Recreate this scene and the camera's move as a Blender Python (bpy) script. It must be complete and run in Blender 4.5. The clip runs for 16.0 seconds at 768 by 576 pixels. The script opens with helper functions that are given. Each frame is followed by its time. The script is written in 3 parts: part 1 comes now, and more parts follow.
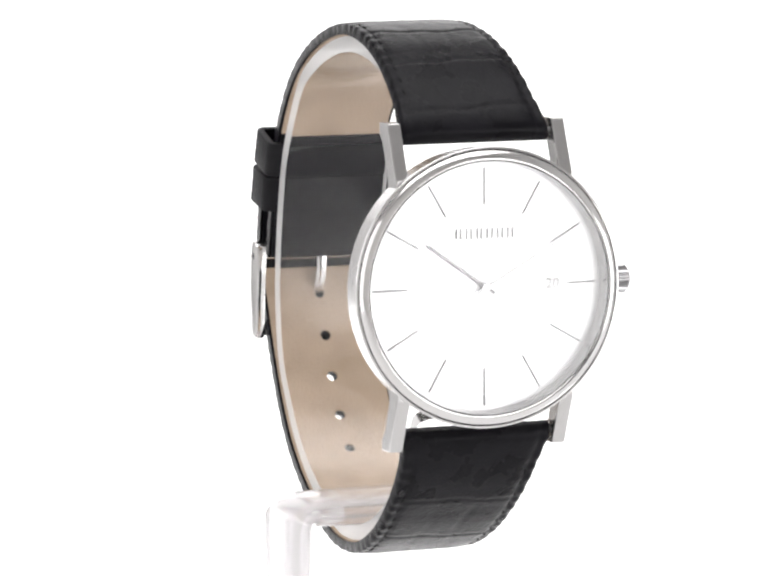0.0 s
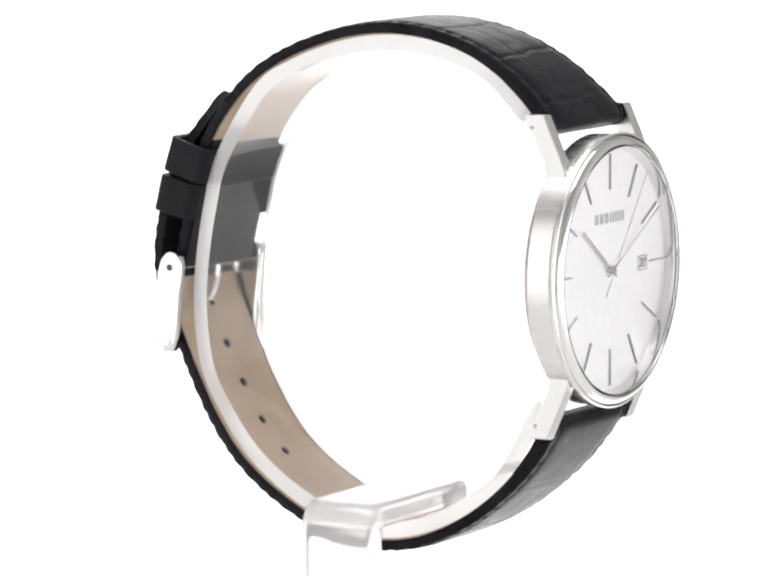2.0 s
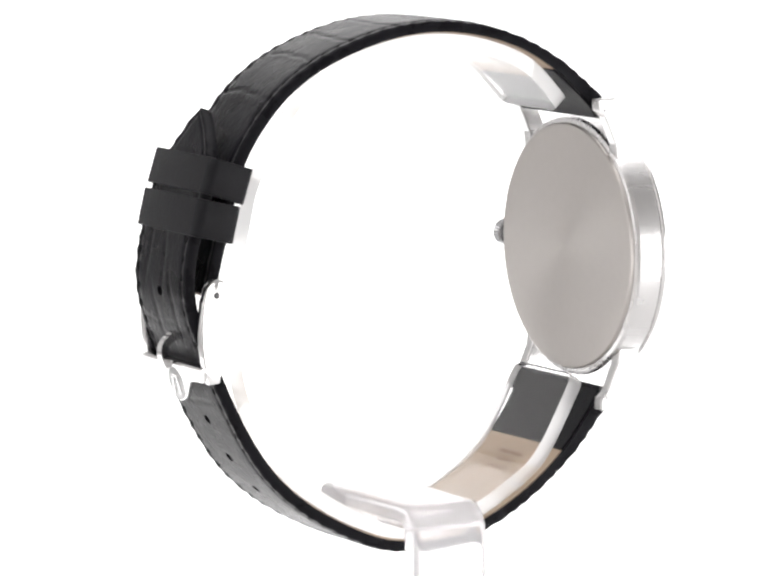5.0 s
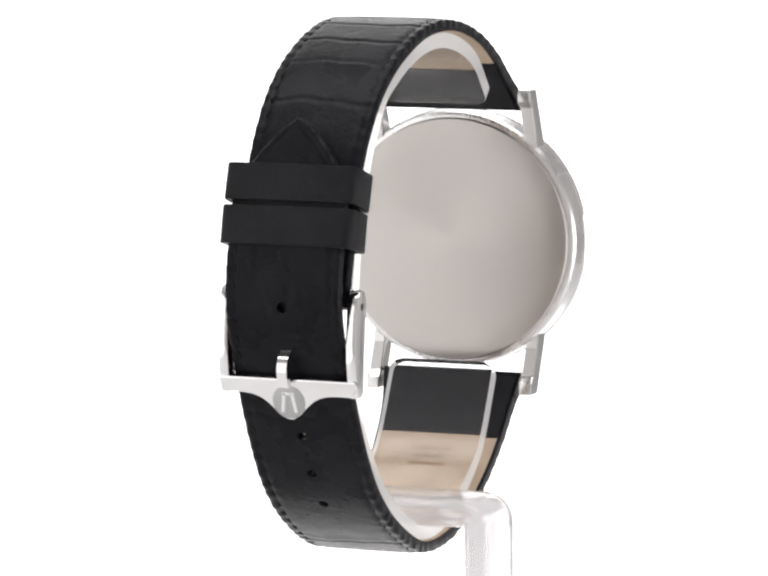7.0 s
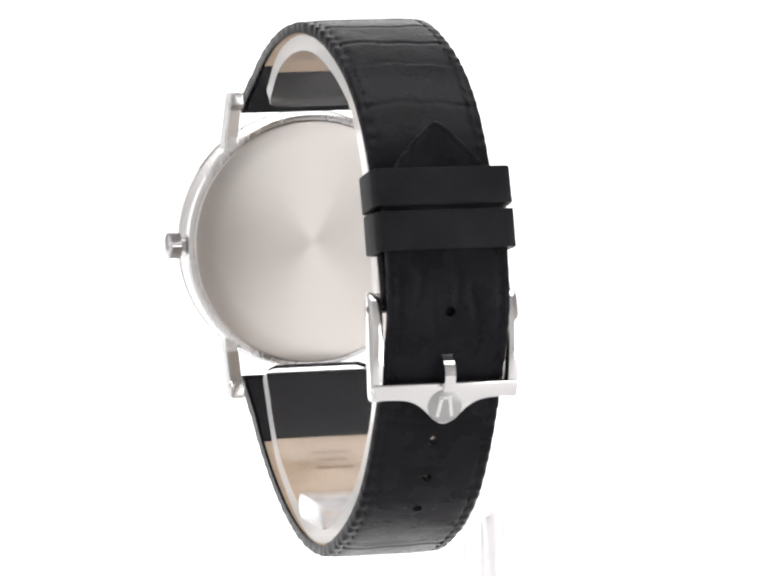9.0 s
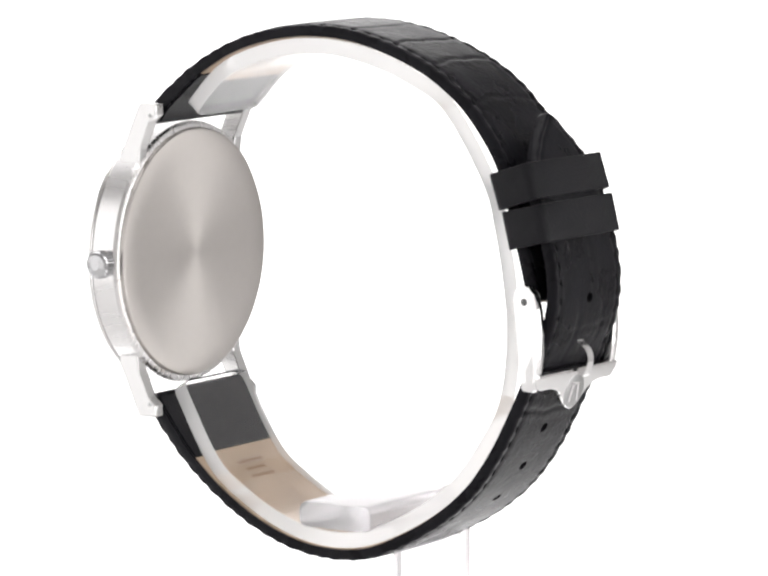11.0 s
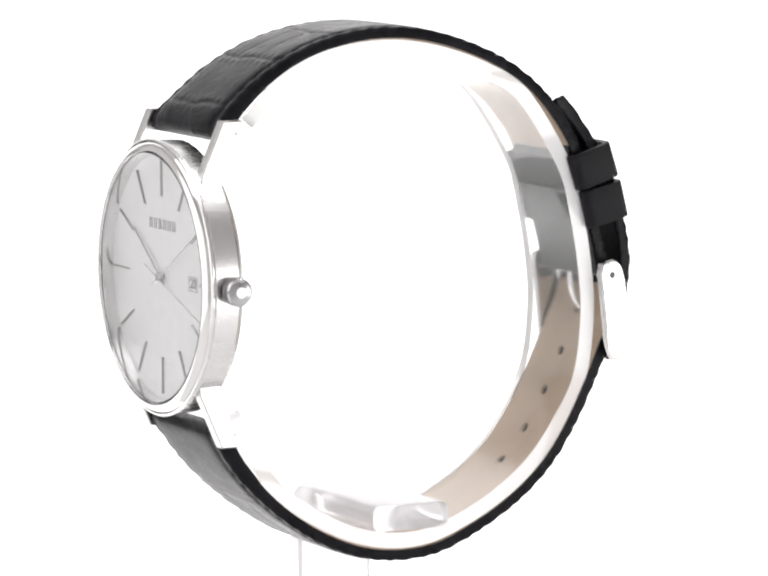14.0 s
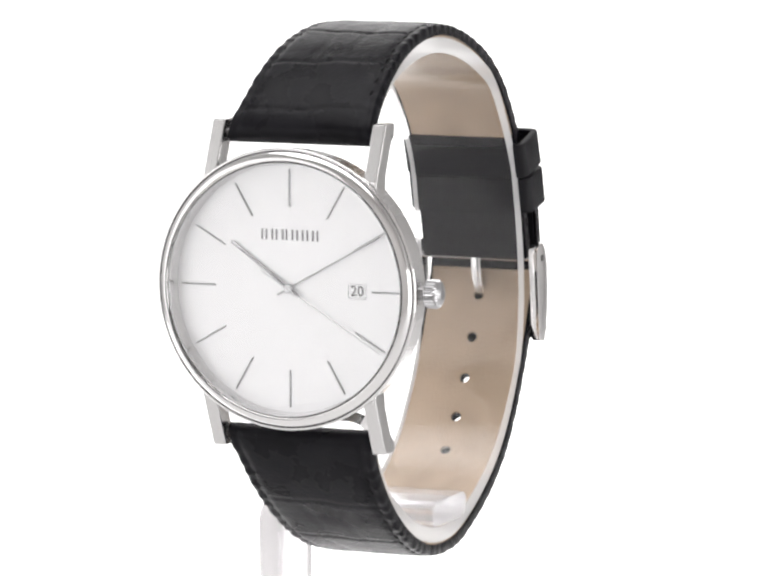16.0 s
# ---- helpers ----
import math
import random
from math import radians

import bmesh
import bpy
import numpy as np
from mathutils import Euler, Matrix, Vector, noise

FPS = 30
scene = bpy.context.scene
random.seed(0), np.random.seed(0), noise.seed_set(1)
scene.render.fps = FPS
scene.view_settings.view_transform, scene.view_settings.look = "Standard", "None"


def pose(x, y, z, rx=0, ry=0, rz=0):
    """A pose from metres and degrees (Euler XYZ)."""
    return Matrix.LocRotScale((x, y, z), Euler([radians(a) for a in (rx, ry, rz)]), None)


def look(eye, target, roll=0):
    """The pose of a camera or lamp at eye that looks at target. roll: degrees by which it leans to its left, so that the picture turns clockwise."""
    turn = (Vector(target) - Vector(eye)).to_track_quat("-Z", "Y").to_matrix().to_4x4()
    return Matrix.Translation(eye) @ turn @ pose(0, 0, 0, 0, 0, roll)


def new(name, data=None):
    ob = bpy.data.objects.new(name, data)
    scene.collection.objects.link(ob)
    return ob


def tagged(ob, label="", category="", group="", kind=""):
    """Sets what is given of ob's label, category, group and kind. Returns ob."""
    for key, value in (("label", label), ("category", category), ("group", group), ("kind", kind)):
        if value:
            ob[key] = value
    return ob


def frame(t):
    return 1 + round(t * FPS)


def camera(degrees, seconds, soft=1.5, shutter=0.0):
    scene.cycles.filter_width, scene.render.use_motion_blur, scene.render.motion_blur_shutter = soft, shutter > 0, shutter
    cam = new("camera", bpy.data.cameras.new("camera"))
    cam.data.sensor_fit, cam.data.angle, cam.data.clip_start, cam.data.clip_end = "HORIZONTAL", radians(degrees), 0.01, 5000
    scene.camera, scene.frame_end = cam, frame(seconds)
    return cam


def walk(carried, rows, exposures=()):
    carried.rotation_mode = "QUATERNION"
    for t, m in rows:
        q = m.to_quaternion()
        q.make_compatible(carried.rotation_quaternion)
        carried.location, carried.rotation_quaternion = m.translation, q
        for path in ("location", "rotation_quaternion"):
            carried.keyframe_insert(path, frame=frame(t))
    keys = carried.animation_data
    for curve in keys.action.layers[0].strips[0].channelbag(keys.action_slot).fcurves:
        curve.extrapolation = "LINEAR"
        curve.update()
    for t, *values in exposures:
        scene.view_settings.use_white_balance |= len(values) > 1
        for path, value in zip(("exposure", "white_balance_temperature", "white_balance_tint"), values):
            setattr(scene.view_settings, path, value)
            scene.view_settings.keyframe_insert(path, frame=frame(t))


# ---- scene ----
# Lengths of the watch are in millimetres; MM turns them into metres.
MM = 0.001
CAM = pose(0, -0.67662, 0.07845, 83.067, 0, 0.009) @ pose(0, 0, 0, 0, 0, -0.194)
cam = camera(8.94, 16.0, soft=2.6)
walk(cam, [(0.0, CAM), (16.0, CAM)], [(0.0, 0.08), (16.0, 0.08)])

# ---- light: a white product tent, soft boxes above and right, an added fill at left ----
world = bpy.data.worlds.new("studio_world")
scene.world = world
world.use_nodes = True
world.node_tree.nodes["Background"].inputs[0].default_value = (1.0, 0.985, 0.99, 1)
world.node_tree.nodes["Background"].inputs[1].default_value = 0.25


def soft_box(name, eye, target, width, height, watts, colour=(1, 1, 1)):
    data = bpy.data.lights.new(name, "AREA")
    data.shape, data.size, data.size_y = "RECTANGLE", width, height
    data.energy, data.color = watts, colour
    ob = new(name, data)
    ob.matrix_world = look(eye, target)
    return ob


soft_box("soft_box_top", (0.0, -0.03, 0.98), (0, 0.0, 0), 1.1, 0.78, 8.3, (1, 0.985, 0.98))
soft_box("soft_box_right", (0.92, -0.40, -0.08), (0, 0, -0.03), 1.3, 0.46, 5.1, (1, 0.99, 0.985))
# unseen lamp, added to brighten dial and case back from the left
soft_box("fill_lamp_left", (-0.90, -0.42, 0.15), (0, 0, 0.0), 1.3, 1.1, 4.4, (1, 0.99, 0.985))


# ---- materials ----
def nodes_of(name):
    m = bpy.data.materials.new(name)
    m.use_nodes = True
    nt = m.node_tree
    return m, nt, nt.nodes["Principled BSDF"]


def add(nt, kind, **values):
    node = nt.nodes.new(kind)
    for key, value in values.items():
        node.inputs[key.replace("_", " ")].default_value = value
    return node


def coords(nt, out="Object"):
    return nt.nodes.new("ShaderNodeTexCoord").outputs[out]


def ramp_between(nt, fac, low, high, a=0.3, b=0.7):
    r = nt.nodes.new("ShaderNodeValToRGB")
    r.color_ramp.elements[0].position, r.color_ramp.elements[0].color = a, (*low, 1)
    r.color_ramp.elements[1].position, r.color_ramp.elements[1].color = b, (*high, 1)
    nt.links.new(fac, r.inputs["Fac"])
    return r.outputs["Color"]


def leather(name, low, high, rough, grain, bump, spec=0.3):
    m, nt, b = nodes_of(name)
    n1 = add(nt, "ShaderNodeTexNoise", Scale=180.0, Detail=4.0)
    n2 = add(nt, "ShaderNodeTexNoise", Scale=grain, Detail=6.0)
    v = add(nt, "ShaderNodeTexVoronoi", Scale=grain * 0.8)
    for n in (n1, n2, v):
        nt.links.new(coords(nt), n.inputs["Vector"])
    nt.links.new(ramp_between(nt, n1.outputs["Fac"], low, high), b.inputs["Base Color"])
    b.inputs["Specular IOR Level"].default_value = spec
    r = nt.nodes.new("ShaderNodeMapRange")
    r.inputs["To Min"].default_value, r.inputs["To Max"].default_value = rough - 0.08, rough + 0.1
    nt.links.new(n1.outputs["Fac"], r.inputs["Value"])
    nt.links.new(r.outputs["Result"], b.inputs["Roughness"])
    mix = nt.nodes.new("ShaderNodeMath")
    mix.operation = "ADD"
    nt.links.new(n2.outputs["Fac"], mix.inputs[0])
    nt.links.new(v.outputs["Distance"], mix.inputs[1])
    bp = add(nt, "ShaderNodeBump", Strength=bump, Distance=0.00012)
    nt.links.new(mix.outputs[0], bp.inputs["Height"])
    nt.links.new(bp.outputs["Normal"], b.inputs["Normal"])
    return m


def steel(name, colour, rough, scale=(1, 1, 1), bump=0.0, aniso=0.0):
    m, nt, b = nodes_of(name)
    b.inputs["Metallic"].default_value = 1.0
    b.inputs["Base Color"].default_value = (*colour, 1)
    mp = add(nt, "ShaderNodeMapping", Scale=scale)
    nt.links.new(coords(nt), mp.inputs["Vector"])
    n = add(nt, "ShaderNodeTexNoise", Scale=900.0, Detail=3.0)
    nt.links.new(mp.outputs["Vector"], n.inputs["Vector"])
    r = nt.nodes.new("ShaderNodeMapRange")
    r.inputs["To Min"].default_value, r.inputs["To Max"].default_value = rough * 0.8, rough * 1.25
    nt.links.new(n.outputs["Fac"], r.inputs["Value"])
    nt.links.new(r.outputs["Result"], b.inputs["Roughness"])
    if bump:
        bp = add(nt, "ShaderNodeBump", Strength=bump, Distance=0.00004)
        nt.links.new(n.outputs["Fac"], bp.inputs["Height"])
        nt.links.new(bp.outputs["Normal"], b.inputs["Normal"])
    if aniso:
        tan = nt.nodes.new("ShaderNodeTangent")
        tan.direction_type, tan.axis = "RADIAL", "X"
        b.inputs["Anisotropic"].default_value = aniso
        nt.links.new(tan.outputs["Tangent"], b.inputs["Tangent"])
    return m


def plain(name, colour, rough, spec=0.5):
    m, nt, b = nodes_of(name)
    n = add(nt, "ShaderNodeTexNoise", Scale=700.0, Detail=3.0)
    nt.links.new(coords(nt), n.inputs["Vector"])
    nt.links.new(ramp_between(nt, n.outputs["Fac"], [c * 0.95 for c in colour], colour), b.inputs["Base Color"])
    b.inputs["Roughness"].default_value = rough
    b.inputs["Specular IOR Level"].default_value = spec
    return m


def clear(name, ior, rough=0.0, tint=(1, 1, 1)):
    m, _, b = nodes_of(name)
    b.inputs["Base Color"].default_value = (*tint, 1)
    b.inputs["Transmission Weight"].default_value = 1.0
    b.inputs["IOR"].default_value = ior
    b.inputs["Roughness"].default_value = rough
    return m


def white_edge(name):
    """A cut edge: white scattering stands in for the light that clear acrylic pipes there."""
    m, nt, b = nodes_of(name)
    d = add(nt, "ShaderNodeBsdfDiffuse", Color=(1.0, 0.995, 0.995, 1))
    t = add(nt, "ShaderNodeBsdfTranslucent", Color=(1.0, 1.0, 1.0, 1))
    g = add(nt, "ShaderNodeBsdfGlossy", Roughness=0.3)
    mix, top = add(nt, "ShaderNodeMixShader", Fac=0.45), add(nt, "ShaderNodeMixShader", Fac=0.12)
    nt.links.new(d.outputs[0], mix.inputs[1])
    nt.links.new(t.outputs[0], mix.inputs[2])
    clean, part_clear = add(nt, "ShaderNodeBsdfTransparent"), add(nt, "ShaderNodeMixShader", Fac=0.4)
    nt.links.new(mix.outputs[0], part_clear.inputs[1])
    nt.links.new(clean.outputs[0], part_clear.inputs[2])
    nt.links.new(part_clear.outputs[0], top.inputs[1])
    nt.links.new(g.outputs[0], top.inputs[2])
    nt.links.new(top.outputs[0], nt.nodes["Material Output"].inputs["Surface"])
    nt.nodes.remove(b)
    return m


M_LEATHER = leather("black_leather", (0.0065, 0.0062, 0.0078), (0.0115, 0.011, 0.0138), 0.27, 2600.0, 0.2, 0.072)
M_MATT = leather("black_matt_leather", (0.009, 0.0088, 0.0105), (0.014, 0.0137, 0.0162), 0.45, 3200.0, 0.25, 0.12)
M_LINING = leather("tan_lining", (0.37, 0.285, 0.208), (0.47, 0.37, 0.282), 0.75, 2400.0, 0.4)
M_PRINT = plain("lining_print", (0.30, 0.21, 0.15), 0.8, 0.2)
M_THREAD = plain("black_thread", (0.004, 0.004, 0.005), 0.75, 0.2)
M_POLISH = steel("polished_steel", (0.76, 0.755, 0.755), 0.09)
M_BRUSH = steel("brushed_steel", (0.71, 0.702, 0.702), 0.26, (0.1, 1, 0.1), 0.12)
M_BACK = steel("sunburst_steel", (0.50, 0.475, 0.455), 0.38, (1, 1, 1), 0.05, 0.65)
M_SATIN = steel("satin_steel", (0.62, 0.615, 0.615), 0.24, (1, 1, 0.15), 0.08)
M_HAND = steel("hand_steel", (0.48, 0.48, 0.49), 0.2)
M_DARKSTEEL = steel("recessed_steel", (0.40, 0.40, 0.40), 0.35)
M_MARK = steel("marker_steel", (0.36, 0.36, 0.37), 0.3)
# near-black colour puts the shade of the buckle's pin holes into the steel
M_HOLE = steel("shaded_steel", (0.10, 0.10, 0.10), 0.4)
M_DIAL = plain("silver_white_dial", (0.85, 0.85, 0.862), 0.42, 0.35)
M_DIAL.node_tree.nodes["Principled BSDF"].inputs["Metallic"].default_value = 0.6
M_INK = plain("dark_ink", (0.02, 0.02, 0.022), 0.5)
M_INK_SOFT = plain("grey_ink", (0.12, 0.12, 0.125), 0.5)
M_CRYSTAL = clear("crystal", 1.4)
M_BAR = clear("cast_acrylic_bar", 1.49, 0.14, (0.95, 0.935, 0.95))
M_BAR.node_tree.nodes["Principled BSDF"].inputs["Transmission Weight"].default_value = 0.78
M_ACRYLIC = clear("clear_acrylic", 1.33, 0.14, (1.0, 0.995, 0.995))
M_EDGE = white_edge("piped_light_edge")


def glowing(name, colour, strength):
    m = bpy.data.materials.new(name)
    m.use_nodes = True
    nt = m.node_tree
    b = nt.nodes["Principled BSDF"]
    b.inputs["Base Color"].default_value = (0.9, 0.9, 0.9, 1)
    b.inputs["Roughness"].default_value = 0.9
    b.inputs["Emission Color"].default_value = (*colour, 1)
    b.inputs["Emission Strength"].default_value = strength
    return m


# emission turns the sheet white by itself; no lamp stands behind it
M_SWEEP = glowing("self_glowing_backdrop", (1.0, 0.99, 0.99), 0.95)
M_PAPER = plain("pale_table", (0.84, 0.835, 0.835), 0.7, 0.2)
M_TENT = plain("white_tent_cloth", (0.72, 0.715, 0.71), 0.9, 0.1)
M_ROOM = plain("grey_studio_wall", (0.66, 0.645, 0.635), 0.9, 0.1)


# ---- building helpers ----
def part(name, bm, material, parent, label="", smooth=0.6):
    """Links a bmesh, made in millimetres, as one mesh under a thing or a part."""
    bmesh.ops.recalc_face_normals(bm, faces=bm.faces)
    me = bpy.data.meshes.new(name)
    bm.to_mesh(me)
    bm.free()
    return part_mesh(name, me, material, parent, label, smooth)


def part_mesh(name, me, material, parent, label="", smooth=0.6):
    me.transform(Matrix.Diagonal((MM, MM, MM, 1)))
    me.materials.append(material)
    if smooth:
        me.shade_smooth()
        me.set_sharp_from_angle(angle=smooth)
    ob = new(name, me)
    ob.parent = parent
    if label:
        ob["label"] = label
    return ob


def bevel(bm, width, segments=2, angle=0.5):
    edges = [e for e in bm.edges if len(e.link_faces) == 2 and e.calc_face_angle(0) > angle]
    bmesh.ops.bevel(bm, geom=edges, offset=width, segments=segments, affect="EDGES", profile=0.6)


def box(x0, x1, y0, y1, z0, z1, edge=0.0, m=None, seg=2):
    bm = bmesh.new()
    bmesh.ops.create_cube(bm, size=1, matrix=Matrix.LocRotScale(
        ((x0 + x1) / 2, (y0 + y1) / 2, (z0 + z1) / 2), None, (x1 - x0, y1 - y0, z1 - z0)))
    if edge:
        bevel(bm, edge, seg)
    if m is not None:
        bmesh.ops.transform(bm, matrix=m, verts=bm.verts)
    return bm


def prism(outline, y0, y1, edge=0.0):
    """A solid with that outline in x and z, from y0 to y1."""
    bm = bmesh.new()
    a = [bm.verts.new((x, y0, z)) for x, z in outline]
    b = [bm.verts.new((x, y1, z)) for x, z in outline]
    bm.faces.new(a)
    bm.faces.new(b[::-1])
    for i in range(len(a)):
        bm.faces.new((a[i - 1], a[i], b[i], b[i - 1]))
    bmesh.ops.recalc_face_normals(bm, faces=bm.faces)
    if edge:
        bevel(bm, edge, 2)
    return bm


def slab(outline, x0, x1, edge=0.0):
    """A plate with that outline in y and z, from x0 to x1."""
    bm = bmesh.new()
    a = [bm.verts.new((x0, y, z)) for y, z in outline]
    b = [bm.verts.new((x1, y, z)) for y, z in outline]
    bm.faces.new(a)
    bm.faces.new(b[::-1])
    for i in range(len(a)):
        bm.faces.new((a[i - 1], a[i], b[i], b[i - 1]))
    bmesh.ops.recalc_face_normals(bm, faces=bm.faces)
    if edge:
        bevel(bm, edge, 2)
    return bm


def lathe(profile, segments=128, closed=True):
    """Turns a profile of (x, radius) about the x axis."""
    bm = bmesh.new()
    rows = []
    for x, r in profile:
        if r < 1e-6:
            rows.append([bm.verts.new((x, 0, 0))])
        else:
            rows.append([bm.verts.new((x, r * math.cos(2 * math.pi * i / segments),
                                       r * math.sin(2 * math.pi * i / segments))) for i in range(segments)])
    pairs = list(zip(rows, rows[1:]))
    if closed:
        pairs.append((rows[-1], rows[0]))
    for p, q in pairs:
        for i in range(segments):
            j = (i + 1) % segments
            if len(p) == 1 and len(q) == 1:
                continue
            if len(p) == 1:
                bm.faces.new((p[0], q[i], q[j]))
            elif len(q) == 1:
                bm.faces.new((p[i], p[j], q[0]))
            else:
                bm.faces.new((p[i], p[j], q[j], q[i]))
    return bm


def rod(p, q, radius, segments=20, edge=0.0):
    bm = bmesh.new()
    p, q = Vector(p), Vector(q)
    turn = (q - p).to_track_quat("Z", "Y").to_matrix().to_4x4()
    bmesh.ops.create_cone(bm, cap_ends=True, segments=segments, radius1=radius, radius2=radius,
                          depth=(q - p).length, matrix=Matrix.Translation((p + q) / 2) @ turn)
    if edge:
        bevel(bm, edge, 2, 0.8)
    return bm


class Line:
    """A smooth line through a few points of the x-z plane, walked by its length."""

    def __init__(self, knots):
        k = [Vector((x, 0, z)) for x, z in knots]
        k = [2 * k[0] - k[1]] + k + [2 * k[-1] - k[-2]]
        pts = []
        for a, b, c, d in zip(k, k[1:], k[2:], k[3:]):
            n = 24
            for i in range(n):
                u = i / n
                pts.append(0.5 * (2 * b + (c - a) * u + (2 * a - 5 * b + 4 * c - d) * u * u
                                  + (3 * b - a - 3 * c + d) * u ** 3))
        pts.append(k[-2])
        p = np.array([(v.x, v.z) for v in pts])
        for _ in range(30):
            p[1:-1] = 0.25 * p[:-2] + 0.5 * p[1:-1] + 0.25 * p[2:]
        self.s = np.r_[0, np.cumsum(np.hypot(*np.diff(p, axis=0).T))]
        self.p = p
        self.length = self.s[-1]

    def at(self, s):
        return Vector((float(np.interp(s, self.s, self.p[:, 0])), 0, float(np.interp(s, self.s, self.p[:, 1]))))

    def basis(self, s):
        """Place, direction and the normal that points out of the loop."""
        d = (self.at(min(s + 0.3, self.length)) - self.at(max(s - 0.3, 0))).normalized()
        return self.at(s), d, Vector((-d.z, 0, d.x))


def ribbon(line, s0, s1, width, low, high, middle=lambda s: 0.0, across=28, step=0.4, flip=1.0):
    """A closed strip along a line: width(s) wide, from low(s, v) to high(s, v) along the outward normal, v from -1 to 1."""
    bm = bmesh.new()
    n = max(4, int((s1 - s0) / step))
    ss = [s0 + (s1 - s0) * i / n for i in range(n + 1)]
    vs = [math.sin(math.pi / 2 * (2 * j / across - 1)) * 0.35 + (2 * j / across - 1) * 0.65 for j in range(across + 1)]
    top, bot = [], []
    for s in ss:
        p, d, out = line.basis(s)
        out = out * flip
        w, y = width(s) / 2, middle(s)
        top.append([bm.verts.new(p + out * high(s, v) + Vector((0, y + w * v, 0))) for v in vs])
        bot.append([bm.verts.new(p + out * low(s, v) + Vector((0, y + w * v, 0))) for v in vs])
    for i in range(n):
        for j in range(across):
            bm.faces.new((top[i][j], top[i][j + 1], top[i + 1][j + 1], top[i + 1][j]))
            bm.faces.new((bot[i][j], bot[i + 1][j], bot[i + 1][j + 1], bot[i][j + 1]))
        for j in (0, across):
            bm.faces.new((top[i][j], top[i + 1][j], bot[i + 1][j], bot[i][j]))
    for i in (0, n):
        for j in range(across):
            bm.faces.new((top[i][j], top[i][j + 1], bot[i][j + 1], bot[i][j]))
    return bm


# ---- the tent and the backdrop ----
def sheet(name, outline, sides, material, label):
    """A sheet of paper across the tent with that outline in y and z."""
    bm = bmesh.new()
    rows = [[bm.verts.new((x, y, z)) for x in sides] for y, z in outline]
    for a, b in zip(rows, rows[1:]):
        bm.faces.new((a[0], a[1], b[1], b[0]))
    me = bpy.data.meshes.new(name)
    bm.to_mesh(me)
    bm.free()
    me.materials.append(material)
    me.shade_smooth()
    tagged(new(name, me), label, name, kind="structure")


def build_tent():
    """A paper floor, the sweep behind it that glows by itself, cloth walls, a ceiling and the darker studio behind the
    camera.
    """
    floor_z, back_y, r = -0.322, 1.6, 0.5
    sheet("floor", [(-1.33, floor_z - 0.004), (1.64, floor_z - 0.004)], (-1.41, 1.41), M_PAPER, "white studio table under the stand")
    curve = [(0.12, floor_z), (back_y - r, floor_z)]
    curve += [(back_y - r + r * math.sin(a), floor_z + r - r * math.cos(a))
              for a in [math.pi / 2 * i / 12 for i in range(1, 13)]]
    sheet("backdrop", curve + [(back_y, 1.6)], (-0.98, 0.38), M_SWEEP, "seamless white backdrop with an even glow of its own")
    for name, size, place, m in (("wall_left", (0.02, 3.0, 2.0), (-1.42, 0.15, 0.65), M_TENT),
                                 ("wall_right", (0.02, 3.0, 2.0), (1.42, 0.15, 0.65), M_TENT),
                                 ("wall_front", (2.8, 0.02, 2.0), (0, -1.33, 0.65), M_ROOM),
                                 ("wall_back", (2.8, 0.02, 2.0), (0, 1.66, 0.65), M_TENT),
                                 ("ceiling", (2.9, 3.0, 0.02), (0, 0.15, 1.66), M_TENT)):
        bm = bmesh.new()
        bmesh.ops.create_cube(bm, size=1, matrix=Matrix.LocRotScale(place, None, size))
        me = bpy.data.meshes.new(name)
        bm.to_mesh(me)
        bm.free()
        me.materials.append(m)
        tagged(new(name, me), kind="structure")


build_tent()

# ---- the watch: x out of the dial, y towards three o'clock, z towards twelve ----
watch = tagged(new("wristwatch"), "round steel wristwatch with silver-white dial and black leather strap", "wristwatch")
DIAL_X = 33.75


